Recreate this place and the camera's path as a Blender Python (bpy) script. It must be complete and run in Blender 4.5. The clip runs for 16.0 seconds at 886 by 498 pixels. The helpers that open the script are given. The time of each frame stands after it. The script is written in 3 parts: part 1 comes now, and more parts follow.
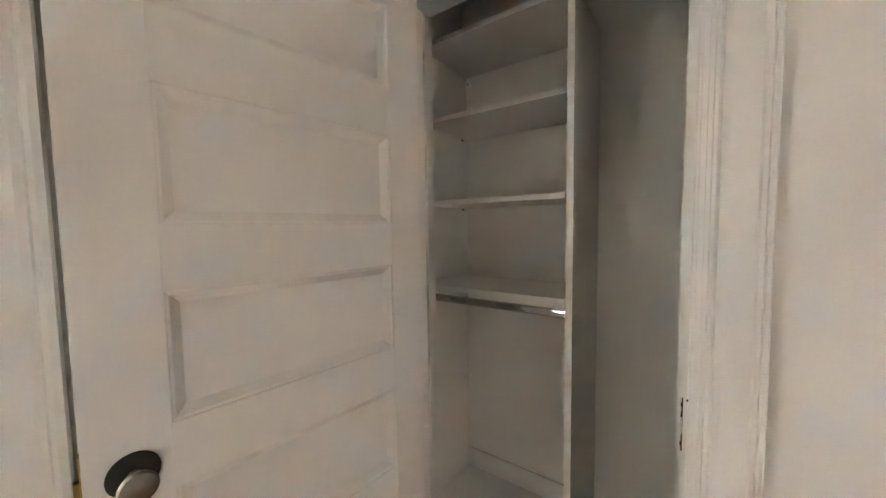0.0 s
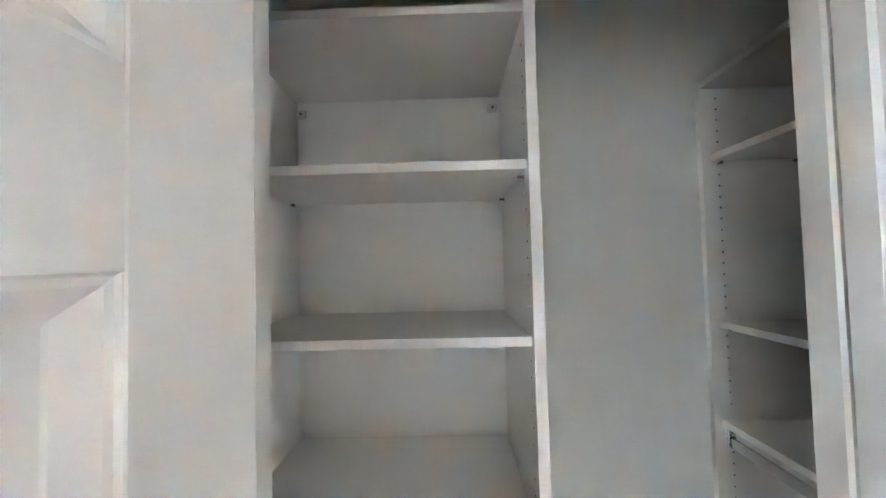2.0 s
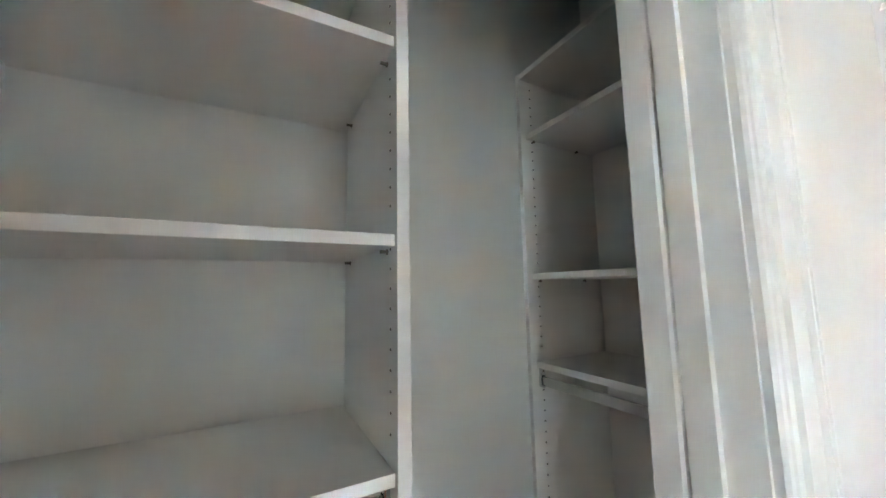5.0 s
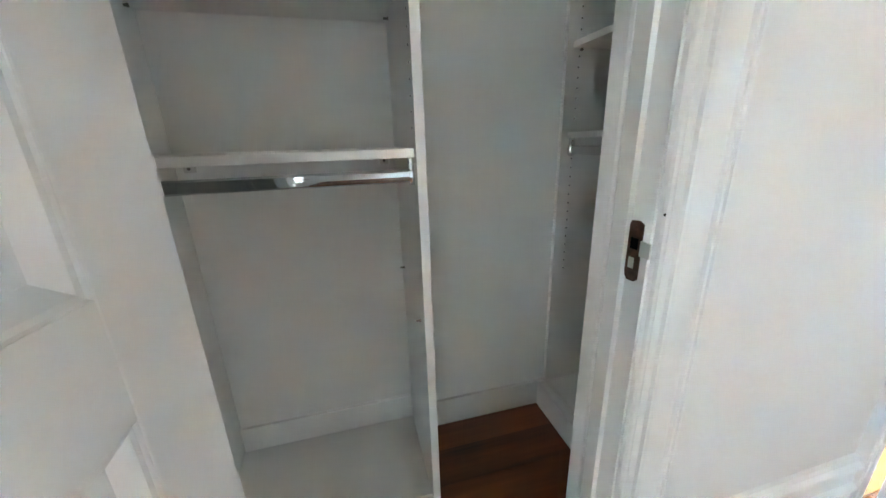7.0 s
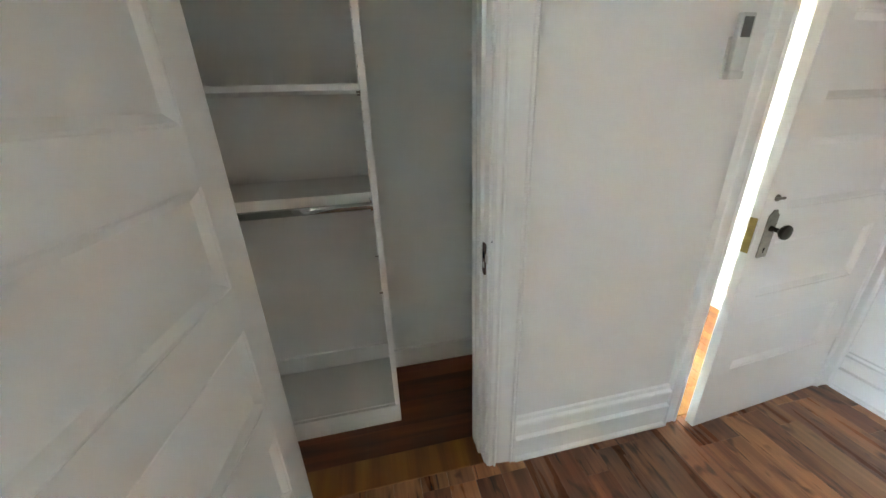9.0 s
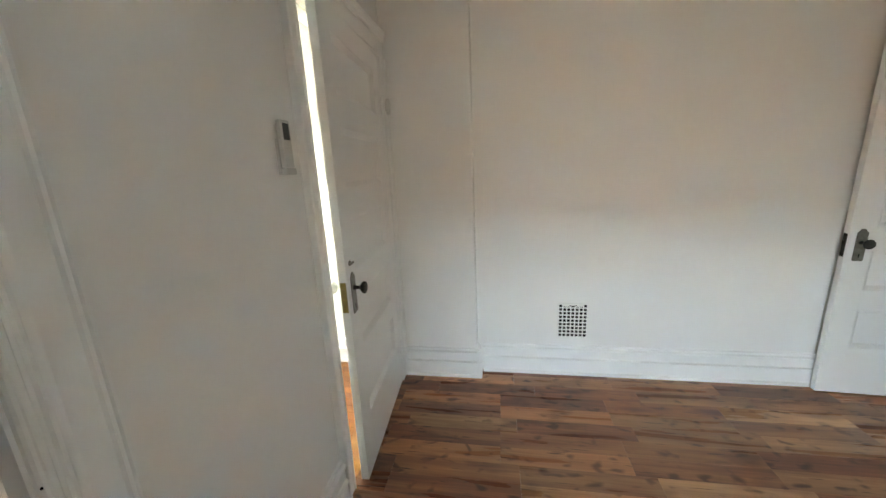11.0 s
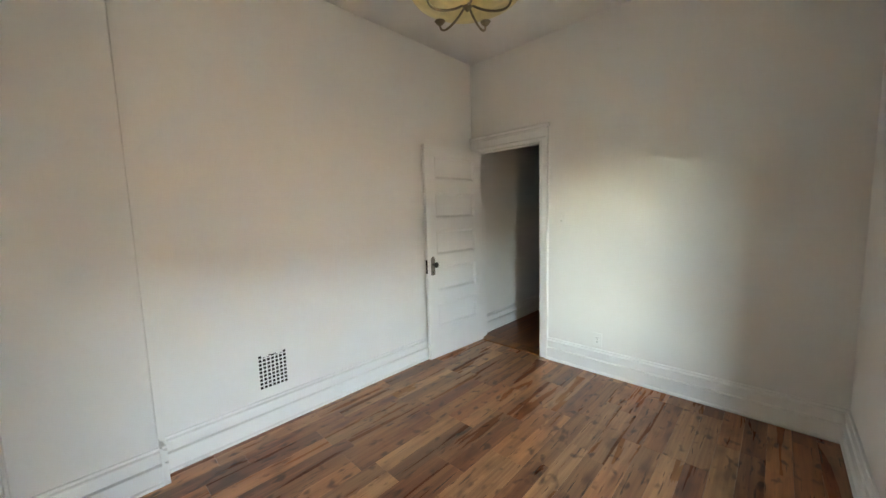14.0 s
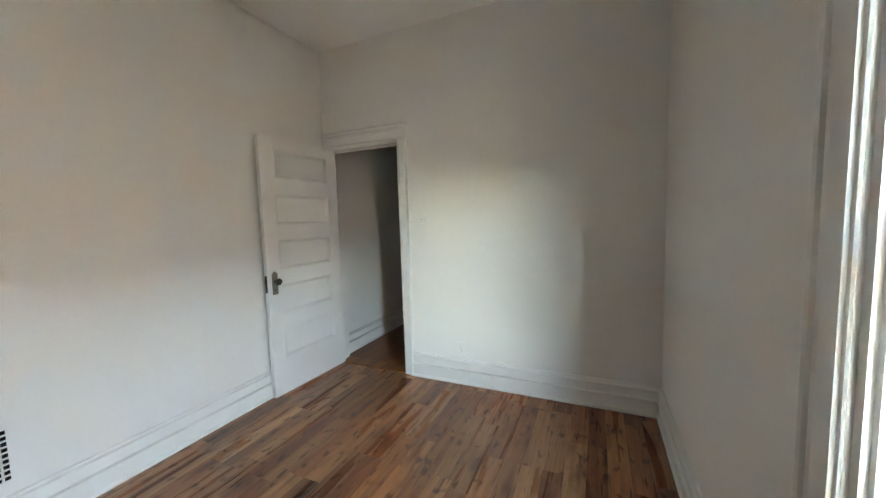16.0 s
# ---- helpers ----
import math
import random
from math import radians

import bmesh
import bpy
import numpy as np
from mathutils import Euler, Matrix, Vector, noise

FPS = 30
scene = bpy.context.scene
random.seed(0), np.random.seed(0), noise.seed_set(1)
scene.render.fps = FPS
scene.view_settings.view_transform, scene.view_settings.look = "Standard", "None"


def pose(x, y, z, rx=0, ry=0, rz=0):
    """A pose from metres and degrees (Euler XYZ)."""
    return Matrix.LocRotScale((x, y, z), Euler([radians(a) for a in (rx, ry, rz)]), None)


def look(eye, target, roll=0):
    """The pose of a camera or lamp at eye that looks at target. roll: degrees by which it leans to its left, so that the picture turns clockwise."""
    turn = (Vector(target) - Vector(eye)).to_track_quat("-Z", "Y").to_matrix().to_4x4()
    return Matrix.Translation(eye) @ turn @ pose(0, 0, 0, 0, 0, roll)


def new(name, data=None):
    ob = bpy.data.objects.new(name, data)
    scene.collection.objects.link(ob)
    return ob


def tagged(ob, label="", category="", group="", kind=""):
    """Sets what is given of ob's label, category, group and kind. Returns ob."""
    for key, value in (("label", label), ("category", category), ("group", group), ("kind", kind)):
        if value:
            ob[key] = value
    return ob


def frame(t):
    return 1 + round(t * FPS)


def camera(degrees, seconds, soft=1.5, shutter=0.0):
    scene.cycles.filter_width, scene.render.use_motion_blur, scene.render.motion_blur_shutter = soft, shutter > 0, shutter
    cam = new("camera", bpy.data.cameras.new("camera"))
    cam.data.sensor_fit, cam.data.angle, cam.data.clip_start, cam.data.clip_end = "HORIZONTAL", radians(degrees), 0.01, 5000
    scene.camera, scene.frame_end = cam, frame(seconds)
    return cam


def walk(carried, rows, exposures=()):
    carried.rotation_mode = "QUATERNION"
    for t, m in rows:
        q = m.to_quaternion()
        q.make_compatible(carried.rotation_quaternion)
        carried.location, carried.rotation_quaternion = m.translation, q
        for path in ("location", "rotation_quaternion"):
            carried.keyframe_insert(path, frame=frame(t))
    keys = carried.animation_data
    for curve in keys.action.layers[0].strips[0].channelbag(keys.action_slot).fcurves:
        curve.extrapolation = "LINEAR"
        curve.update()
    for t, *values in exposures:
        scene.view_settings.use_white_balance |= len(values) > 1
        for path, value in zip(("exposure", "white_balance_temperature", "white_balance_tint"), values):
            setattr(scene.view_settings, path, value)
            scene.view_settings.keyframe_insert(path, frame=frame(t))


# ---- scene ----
cam = camera(103.6, 16.0)

PATH = [
    (0, (0.008, -0.851, 1.344), (-1.159, 0.768, 1.214), -0.8),
    (0.5, (-0.181, -0.682, 1.393), (-1.14, 1.069, 1.274), -1.0),
    (1, (-0.316, -0.493, 1.435), (-0.982, 1.389, 1.317), -1.2),
    (1.5, (-0.421, -0.394, 1.509), (-0.776, 1.574, 1.463), -1.4),
    (2, (-0.483, -0.348, 1.594), (-0.527, 1.651, 1.662), -1.4),
    (2.5, (-0.506, -0.248, 1.623), (-0.005, 1.687, 1.708), -1.6),
    (3, (-0.48, -0.13, 1.659), (0.384, 1.67, 1.766), -1.5),
    (5.5, (-0.529, -0.249, 1.277), (0.409, 1.503, 1.506), -1.1),
    (6, (-0.526, -0.311, 1.212), (0.261, 1.527, 1.212), -1.3),
    (6.5, (-0.507, -0.378, 1.144), (0.124, 1.495, 0.835), -1.3),
    (7, (-0.475, -0.454, 1.112), (0.0, 1.395, 0.516), -1.8),
    (7.5, (-0.456, -0.553, 1.119), (-0.144, 1.279, 0.38), -1.9),
    (8, (-0.406, -0.694, 1.193), (-0.145, 1.127, 0.408), -1.5),
    (8.5, (-0.365, -0.858, 1.288), (-0.162, 0.975, 0.512), -1.8),
    (9, (-0.341, -0.947, 1.376), (0.037, 0.863, 0.613), -2.0),
    (9.5, (-0.349, -0.937, 1.41), (0.667, 0.621, 0.675), -2.8),
    (10, (-0.312, -0.876, 1.412), (1.157, 0.316, 0.762), -3.0),
    (12.5, (-0.313, -0.443, 1.432), (1.489, -1.276, 1.19), -2.3),
    (13, (-0.434, -0.419, 1.398), (1.239, -1.492, 1.181), -2.2),
    (13.5, (-0.481, -0.39, 1.402), (1.053, -1.656, 1.193), -2.1),
    (14, (-0.466, -0.338, 1.402), (0.915, -1.77, 1.196), -1.6),
    (14.5, (-0.517, -0.384, 1.394), (0.783, -1.891, 1.194), -1.8),
    (15, (-0.518, -0.441, 1.377), (0.683, -2.028, 1.18), -1.7),
    (15.5, (-0.453, -0.577, 1.36), (0.618, -2.255, 1.166), -1.7),
    (16, (-0.422, -0.698, 1.362), (0.388, -2.519, 1.192), -1.7),
]
EXPOSURES = [
    (0, 7.9, 12400, 13), (0.5, 8.5, 9000, 10), (1, 8.75, 8900, 8), (2, 9.0, 8700, 8), (3, 9.4, 8700, 5),
    (5.5, 8.7, 8900, 5), (6.5, 8.65, 8600, 3), (8, 8.15, 9500, 3), (9, 7.8, 9900, 4), (9.5, 7.5, 10300, 3), (10, 7.25, 11400, 6),
    (12.5, 6.8, 10600, 5), (14, 7.05, 11500, 6), (16, 6.9, 10400, 5),
]
walk(cam, [(t, look(eye, target, roll)) for t, eye, target, roll in PATH], EXPOSURES)

# ---- world, sun, exposure ----
world = bpy.data.worlds.new("sky")
scene.world = world
world.use_nodes = True
wn = world.node_tree.nodes
sky = wn.new("ShaderNodeTexSky")
sky.sky_type = 'NISHITA'
sky.sun_disc = False
sky.sun_elevation = radians(42)
sky.sun_rotation = radians(153)
wn["Background"].inputs[1].default_value = 0.15
world.node_tree.links.new(sky.outputs[0], wn["Background"].inputs[0])
sun = new("sun", bpy.data.lights.new("sun", 'SUN'))
sun.data.energy, sun.data.angle, sun.data.color = 2.0, radians(0.5), (1.0, 0.95, 0.88)
sun.matrix_world = look((6, -12, 12), (0, 0, 0))



def daylight_opening(name, m, w, h):
    """Guides the sky's own light in through a window opening."""
    lamp = new(name, bpy.data.lights.new(name, 'AREA'))
    lamp.data.shape, lamp.data.size, lamp.data.size_y = 'RECTANGLE', w, h
    lamp.data.cycles.is_portal = True
    lamp.matrix_world = m


daylight_opening("window_daylight", look((-0.955, -1.185, 1.33), (0, -1.185, 1.33)), 0.61, 1.46)
daylight_opening("bright_room_daylight", look((1.375, 3.44, 1.40), (1.375, 0, 1.40)), 0.85, 1.40)

# ---- materials ----
def material(name, color, rough=0.5, metal=0.0, vary=0.04, scale=3.0, bump=0.0, bump_scale=60.0, spec=0.5):
    m = bpy.data.materials.new(name)
    m.use_nodes = True
    n, l = m.node_tree.nodes, m.node_tree.links
    b = n["Principled BSDF"]
    b.inputs["Roughness"].default_value = rough
    b.inputs["Metallic"].default_value = metal
    b.inputs["Specular IOR Level"].default_value = spec
    co = n.new("ShaderNodeTexCoord")
    big = n.new("ShaderNodeTexNoise")
    big.inputs["Scale"].default_value = scale
    big.inputs["Detail"].default_value = 6
    l.new(co.outputs["Object"], big.inputs["Vector"])
    ramp = n.new("ShaderNodeMapRange")
    ramp.inputs[1].default_value, ramp.inputs[2].default_value = 0.3, 0.7
    ramp.inputs[3].default_value, ramp.inputs[4].default_value = 1 - vary, 1 + vary
    l.new(big.outputs[0], ramp.inputs[0])
    mul = n.new("ShaderNodeVectorMath")
    mul.operation = 'SCALE'
    mul.inputs[0].default_value = color
    l.new(ramp.outputs[0], mul.inputs["Scale"])
    l.new(mul.outputs[0], b.inputs["Base Color"])
    rr = n.new("ShaderNodeMapRange")
    rr.inputs[3].default_value, rr.inputs[4].default_value = rough * 0.85, min(1, rough * 1.15)
    l.new(big.outputs[0], rr.inputs[0])
    l.new(rr.outputs[0], b.inputs["Roughness"])
    if bump:
        fine = n.new("ShaderNodeTexNoise")
        fine.inputs["Scale"].default_value = bump_scale
        fine.inputs["Detail"].default_value = 5
        l.new(co.outputs["Object"], fine.inputs["Vector"])
        bp = n.new("ShaderNodeBump")
        bp.inputs["Strength"].default_value = bump
        bp.inputs["Distance"].default_value = 0.004
        l.new(fine.outputs[0], bp.inputs["Height"])
        l.new(bp.outputs[0], b.inputs["Normal"])
    return m


def wood(name, dark, mid, light, rough=0.3, knots=True, per_piece=True, scale=1.0):
    """Planks grained along y: each piece takes its own offset and tone."""
    m = bpy.data.materials.new(name)
    m.use_nodes = True
    n, l = m.node_tree.nodes, m.node_tree.links
    b = n["Principled BSDF"]
    geo = n.new("ShaderNodeNewGeometry")
    info = n.new("ShaderNodeObjectInfo")
    off = n.new("ShaderNodeVectorMath")
    off.operation = 'SCALE'
    off.inputs[0].default_value = (37.0, 61.0, 13.0)
    l.new(info.outputs["Random"] if per_piece else geo.outputs["Random Per Island"], off.inputs["Scale"])
    add = n.new("ShaderNodeVectorMath")
    co = n.new("ShaderNodeTexCoord")
    l.new(co.outputs["Object"], add.inputs[0])
    l.new(off.outputs[0], add.inputs[1])

    def grain(sx, sy, detail, dist):
        mp = n.new("ShaderNodeMapping")
        mp.inputs["Scale"].default_value = (sx * scale, sy * scale, 1.0)
        l.new(add.outputs[0], mp.inputs["Vector"])
        t = n.new("ShaderNodeTexNoise")
        t.inputs["Scale"].default_value = 1.0
        t.inputs["Detail"].default_value = detail
        t.inputs["Distortion"].default_value = dist
        l.new(mp.outputs[0], t.inputs["Vector"])
        return t.outputs[0]

    broad, fine, spots = grain(10, 0.9, 5, 0.6), grain(70, 2.2, 5, 0.2), grain(11, 3.6, 3, 0.7)
    cr = n.new("ShaderNodeValToRGB")
    e = cr.color_ramp.elements
    e[0].position, e[0].color = 0.31, (*dark, 1)
    e[1].position, e[1].color = 0.68, (*light, 1)
    c = e.new(0.50)
    c.color = (*mid, 1)
    mix = n.new("ShaderNodeMix")
    mix.inputs[0].default_value = 0.16
    l.new(broad, mix.inputs[2])
    l.new(fine, mix.inputs[3])
    tone = n.new("ShaderNodeMapRange")
    tone.inputs[3].default_value, tone.inputs[4].default_value = -0.07, 0.07
    l.new(info.outputs["Random"] if per_piece else geo.outputs["Random Per Island"], tone.inputs[0])
    sm = n.new("ShaderNodeMath")
    l.new(mix.outputs[0], sm.inputs[0])
    l.new(tone.outputs[0], sm.inputs[1])
    l.new(sm.outputs[0], cr.inputs[0])
    out = cr.outputs[0]
    if knots:
        kr = n.new("ShaderNodeMapRange")
        kr.inputs[1].default_value, kr.inputs[2].default_value = 0.57, 0.67
        l.new(spots, kr.inputs[0])
        km = n.new("ShaderNodeMix")
        km.data_type = 'RGBA'
        km.inputs[7].default_value = (dark[0] * 0.35, dark[1] * 0.35, dark[2] * 0.4, 1)
        kf = n.new("ShaderNodeMath")
        kf.operation = 'MULTIPLY'
        kf.inputs[1].default_value = 0.75
        l.new(kr.outputs[0], kf.inputs[0])
        l.new(kf.outputs[0], km.inputs[0])
        l.new(out, km.inputs[6])
        out = km.outputs[2]
    l.new(out, b.inputs["Base Color"])
    rr = n.new("ShaderNodeMapRange")
    rr.inputs[3].default_value, rr.inputs[4].default_value = rough * 0.8, rough * 1.25
    l.new(broad, rr.inputs[0])
    l.new(rr.outputs[0], b.inputs["Roughness"])
    bp = n.new("ShaderNodeBump")
    bp.inputs["Strength"].default_value = 0.12
    bp.inputs["Distance"].default_value = 0.002
    l.new(fine, bp.inputs["Height"])
    l.new(bp.outputs[0], b.inputs["Normal"])
    return m


def laminate(name, rough):
    """Printed rustic planks grained along y: mixed tones, dark knots, short cracks."""
    m = bpy.data.materials.new(name)
    m.use_nodes = True
    n, l = m.node_tree.nodes, m.node_tree.links
    b = n["Principled BSDF"]
    info = n.new("ShaderNodeObjectInfo")
    co = n.new("ShaderNodeTexCoord")
    off = n.new("ShaderNodeVectorMath")
    off.operation = 'SCALE'
    off.inputs[0].default_value = (37.0, 61.0, 13.0)
    l.new(info.outputs["Random"], off.inputs["Scale"])
    add = n.new("ShaderNodeVectorMath")
    l.new(co.outputs["Object"], add.inputs[0])
    l.new(off.outputs[0], add.inputs[1])

    def grain(sx, sy, detail, dist, lo, hi):
        mp = n.new("ShaderNodeMapping")
        mp.inputs["Scale"].default_value = (sx, sy, 1.0)
        l.new(add.outputs[0], mp.inputs["Vector"])
        t = n.new("ShaderNodeTexNoise")
        t.inputs["Scale"].default_value = 1.0
        t.inputs["Detail"].default_value = detail
        t.inputs["Distortion"].default_value = dist
        l.new(mp.outputs[0], t.inputs["Vector"])
        r = n.new("ShaderNodeMapRange")
        r.inputs[1].default_value, r.inputs[2].default_value = lo, hi
        l.new(t.outputs[0], r.inputs[0])
        return r.outputs[0]

    def calc(op, a, c):
        k = n.new("ShaderNodeMath")
        k.operation = op
        for i, v in enumerate((a, c)):
            if isinstance(v, float):
                k.inputs[i].default_value = v
            else:
                l.new(v, k.inputs[i])
        return k.outputs[0]

    def tint(color, fac, strength, old):
        k = n.new("ShaderNodeMix")
        k.data_type, k.blend_type = 'RGBA', 'MULTIPLY'
        k.inputs[7].default_value = (*color, 1)
        l.new(calc('MULTIPLY', fac, strength), k.inputs[0])
        l.new(old, k.inputs[6])
        return k.outputs[2]

    broad, fine = grain(16, 1.1, 4, 0.5, 0.30, 0.70), grain(95, 3.0, 4, 0.2, 0.30, 0.70)
    patch = grain(9, 3.4, 2, 0.2, 0.55, 0.72)
    knot, crack = grain(22, 11, 1, 0.3, 0.60, 0.74), grain(75, 4.5, 2, 0.3, 0.65, 0.70)
    tone = calc('ADD', calc('MULTIPLY', info.outputs["Random"], 0.58), calc('ADD', calc('MULTIPLY', broad, 0.42), calc('MULTIPLY', fine, 0.16)))
    cr = n.new("ShaderNodeValToRGB")
    e = cr.color_ramp.elements
    e[0].position, e[0].color = 0.12, (0.10, 0.040, 0.022, 1)
    e[1].position, e[1].color = 0.95, (0.56, 0.295, 0.155, 1)
    for at, c in ((0.40, (0.21, 0.090, 0.049, 1)), (0.64, (0.35, 0.165, 0.085, 1))):
        e.new(at).color = c
    l.new(tone, cr.inputs[0])
    other = calc('FRACT', calc('MULTIPLY', info.outputs["Random"], 17.3), 0.0)
    out = tint((1.0, 0.76, 0.68), other, 1.0, cr.outputs[0])
    out = tint((0.36, 0.29, 0.28), patch, 0.75, out)
    out = tint((0.20, 0.15, 0.14), knot, 0.85, out)
    out = tint((0.15, 0.10, 0.09), crack, 0.85, out)
    l.new(out, b.inputs["Base Color"])
    l.new(calc('ADD', calc('MULTIPLY', broad, 0.10), rough - 0.05), b.inputs["Roughness"])
    bp = n.new("ShaderNodeBump")
    bp.inputs["Strength"].default_value = 0.10
    bp.inputs["Distance"].default_value = 0.0015
    l.new(fine, bp.inputs["Height"])
    l.new(bp.outputs[0], b.inputs["Normal"])
    return m


def glass(name, color=(1, 1, 1), rough=0.0):
    m = bpy.data.materials.new(name)
    m.use_nodes = True
    b = m.node_tree.nodes["Principled BSDF"]
    b.inputs["Base Color"].default_value = (*color, 1)
    b.inputs["Roughness"].default_value = rough
    b.inputs["Transmission Weight"].default_value = 1.0
    b.inputs["IOR"].default_value = 1.45
    return m


WALL = material("wall_paint", (0.868, 0.855, 0.835), 0.55, vary=0.02, scale=1.6, bump=0.05, bump_scale=90)
CLOSET = material("closet_paint", (0.845, 0.865, 0.85), 0.6, vary=0.025, scale=1.6, bump=0.12, bump_scale=80)
CEIL = material("ceiling_paint", (0.885, 0.872, 0.862), 0.8, vary=0.02, scale=2, bump=0.10, bump_scale=70)
TRIM = material("trim_gloss_paint", (0.875, 0.87, 0.855), 0.36, vary=0.02, scale=5, bump=0.04, bump_scale=34)
DOOR = material("door_gloss_paint", (0.875, 0.865, 0.85), 0.34, vary=0.015, scale=3, bump=0.06, bump_scale=22)
MELAMINE = material("white_melamine", (0.91, 0.905, 0.89), 0.36, vary=0.01, scale=4)
CHROME = material("chrome", (0.60, 0.61, 0.62), 0.05, metal=1.0, vary=0.03, scale=20)
BRONZE = material("aged_bronze", (0.045, 0.037, 0.030), 0.38, metal=1.0, vary=0.25, scale=30, bump=0.1, bump_scale=90)
PEWTER = material("worn_nickel", (0.22, 0.20, 0.175), 0.34, metal=1.0, vary=0.2, scale=40)
LAMPMETAL = material("brushed_bronze_lamp", (0.27, 0.225, 0.16), 0.36, metal=1.0, vary=0.15, scale=30)
BRASS = material("tarnished_brass", (0.42, 0.31, 0.12), 0.36, metal=1.0, vary=0.2, scale=40)
RUST = material("rusted_plate", (0.10, 0.045, 0.03), 0.6, metal=0.4, vary=0.5, scale=60, bump=0.3, bump_scale=200)
DARK = material("blackened_metal", (0.022, 0.020, 0.018), 0.5, vary=0.2, scale=40)
# Black that puts the shade inside holes, slots and the duct into colour.
BLACK = material("hole_shade_black", (0.008, 0.008, 0.008), 0.95, vary=0.1, spec=0.05)
PLASTIC = material("white_plastic", (0.74, 0.73, 0.70), 0.4, vary=0.01)
GREY = material("grey_lcd", (0.12, 0.125, 0.12), 0.25, vary=0.05)
REMOTE = material("aged_white_plastic", (0.60, 0.59, 0.56), 0.42, vary=0.03, scale=30)
PORCELAIN = material("white_porcelain", (0.78, 0.76, 0.70), 0.15, vary=0.03)
AMBER = material("amber_glass", (0.72, 0.61, 0.29), 0.35, vary=0.18, scale=14)
FLOOR = laminate("laminate_walnut", 0.30)
OLDFLOOR = wood("old_stained_boards", (0.070, 0.015, 0.005), (0.18, 0.044, 0.011), (0.28, 0.085, 0.022), 0.30, knots=False)
OAK = wood("orange_oak_boards", (0.20, 0.052, 0.009), (0.30, 0.085, 0.016), (0.39, 0.125, 0.027), 0.3, knots=False, per_piece=False)
THRESH = wood("threshold_wood", (0.16, 0.050, 0.010), (0.30, 0.105, 0.022), (0.42, 0.165, 0.038), 0.35, knots=False)
SIDING = material("neighbour_siding", (0.235, 0.172, 0.145), 0.8, vary=0.08, scale=1.0)
# Kept dark so the added outside block reflects little onto the north wall.
SKY_BLOCK = material("dark_sky_blocker", (0.075, 0.065, 0.058), 0.85, vary=0.1, scale=1.0)
ROOF = material("asphalt_shingle", (0.06, 0.058, 0.056), 0.9, vary=0.2, scale=8)
GROUND = material("yard_ground", (0.42, 0.385, 0.335), 0.95, vary=0.25, scale=0.8)
GLASS = glass("window_glass")

# ---- mesh helpers ----
def box(bm, x0, x1, y0, y1, z0, z1, bevel=0.0):
    vs = bmesh.ops.create_cube(bm, size=1.0, matrix=Matrix.LocRotScale(((x0 + x1) / 2, (y0 + y1) / 2, (z0 + z1) / 2), None, (abs(x1 - x0), abs(y1 - y0), abs(z1 - z0))))["verts"]
    if bevel:
        es = list({e for v in vs for e in v.link_edges})
        bmesh.ops.bevel(bm, geom=es, offset=bevel, segments=2, affect='EDGES', profile=0.6)


def boxed(*a, **k):
    bm = bmesh.new()
    box(bm, *a, **k)
    return bm


def prism(bm, pts, put, a, b):
    """Sweeps the outline pts straight from a to b; put(u, v, s) gives the place."""
    lo = [bm.verts.new(put(u, v, a)) for u, v in pts]
    hi = [bm.verts.new(put(u, v, b)) for u, v in pts]
    n = len(pts)
    for i in range(n):
        bm.faces.new((lo[i], lo[(i + 1) % n], hi[(i + 1) % n], hi[i]))
    bm.faces.new(lo)
    bm.faces.new(hi)


def lathe(bm, outline, segs=24, m=None):
    """Turns the outline of (radius, height) about z, then sets it at m."""
    rings = []
    m = m or Matrix()
    for r, h in outline:
        rings.append([bm.verts.new(m @ Vector((r * math.cos(2 * math.pi * i / segs), r * math.sin(2 * math.pi * i / segs), h))) for i in range(segs)])
    for a, b in zip(rings, rings[1:]):
        for i in range(segs):
            bm.faces.new((a[i], a[(i + 1) % segs], b[(i + 1) % segs], b[i]))
    bm.faces.new(rings[0][::-1])
    bm.faces.new(rings[-1])


def tube(bm, path, r, segs=10):
    path = [Vector(p) for p in path]
    rings = []
    for i, p in enumerate(path):
        d = (path[min(i + 1, len(path) - 1)] - path[max(i - 1, 0)]).normalized()
        q = d.to_track_quat('Z', 'Y')
        rings.append([bm.verts.new(p + q @ Vector((r * math.cos(2 * math.pi * k / segs), r * math.sin(2 * math.pi * k / segs), 0))) for k in range(segs)])
    for a, b in zip(rings, rings[1:]):
        for i in range(segs):
            bm.faces.new((a[i], a[(i + 1) % segs], b[(i + 1) % segs], b[i]))
    bm.faces.new(rings[0][::-1])
    bm.faces.new(rings[-1])


def mesh_of(name, bm, mat, smooth=False):
    bmesh.ops.recalc_face_normals(bm, faces=bm.faces)
    me = bpy.data.meshes.new(name)
    bm.to_mesh(me)
    bm.free()
    me.materials.append(mat)
    if smooth:
        me.polygons.foreach_set("use_smooth", [True] * len(me.polygons))
        me.set_sharp_from_angle(angle=radians(40))
    return me


def part(name, bm, mat, parent, label="", smooth=False):
    ob = new(name, mesh_of(name, bm, mat, smooth))
    ob.parent = parent
    return tagged(ob, label)


def thing(name, m, label, category, group="", kind=""):
    ob = new(name)
    ob.matrix_world = m
    ob.empty_display_size = 0.1
    return tagged(ob, label, category, group, kind)


def solid(name, bm, mat, label, category, kind="structure", smooth=False):
    return tagged(new(name, mesh_of(name, bm, mat, smooth)), label, category, "", kind)


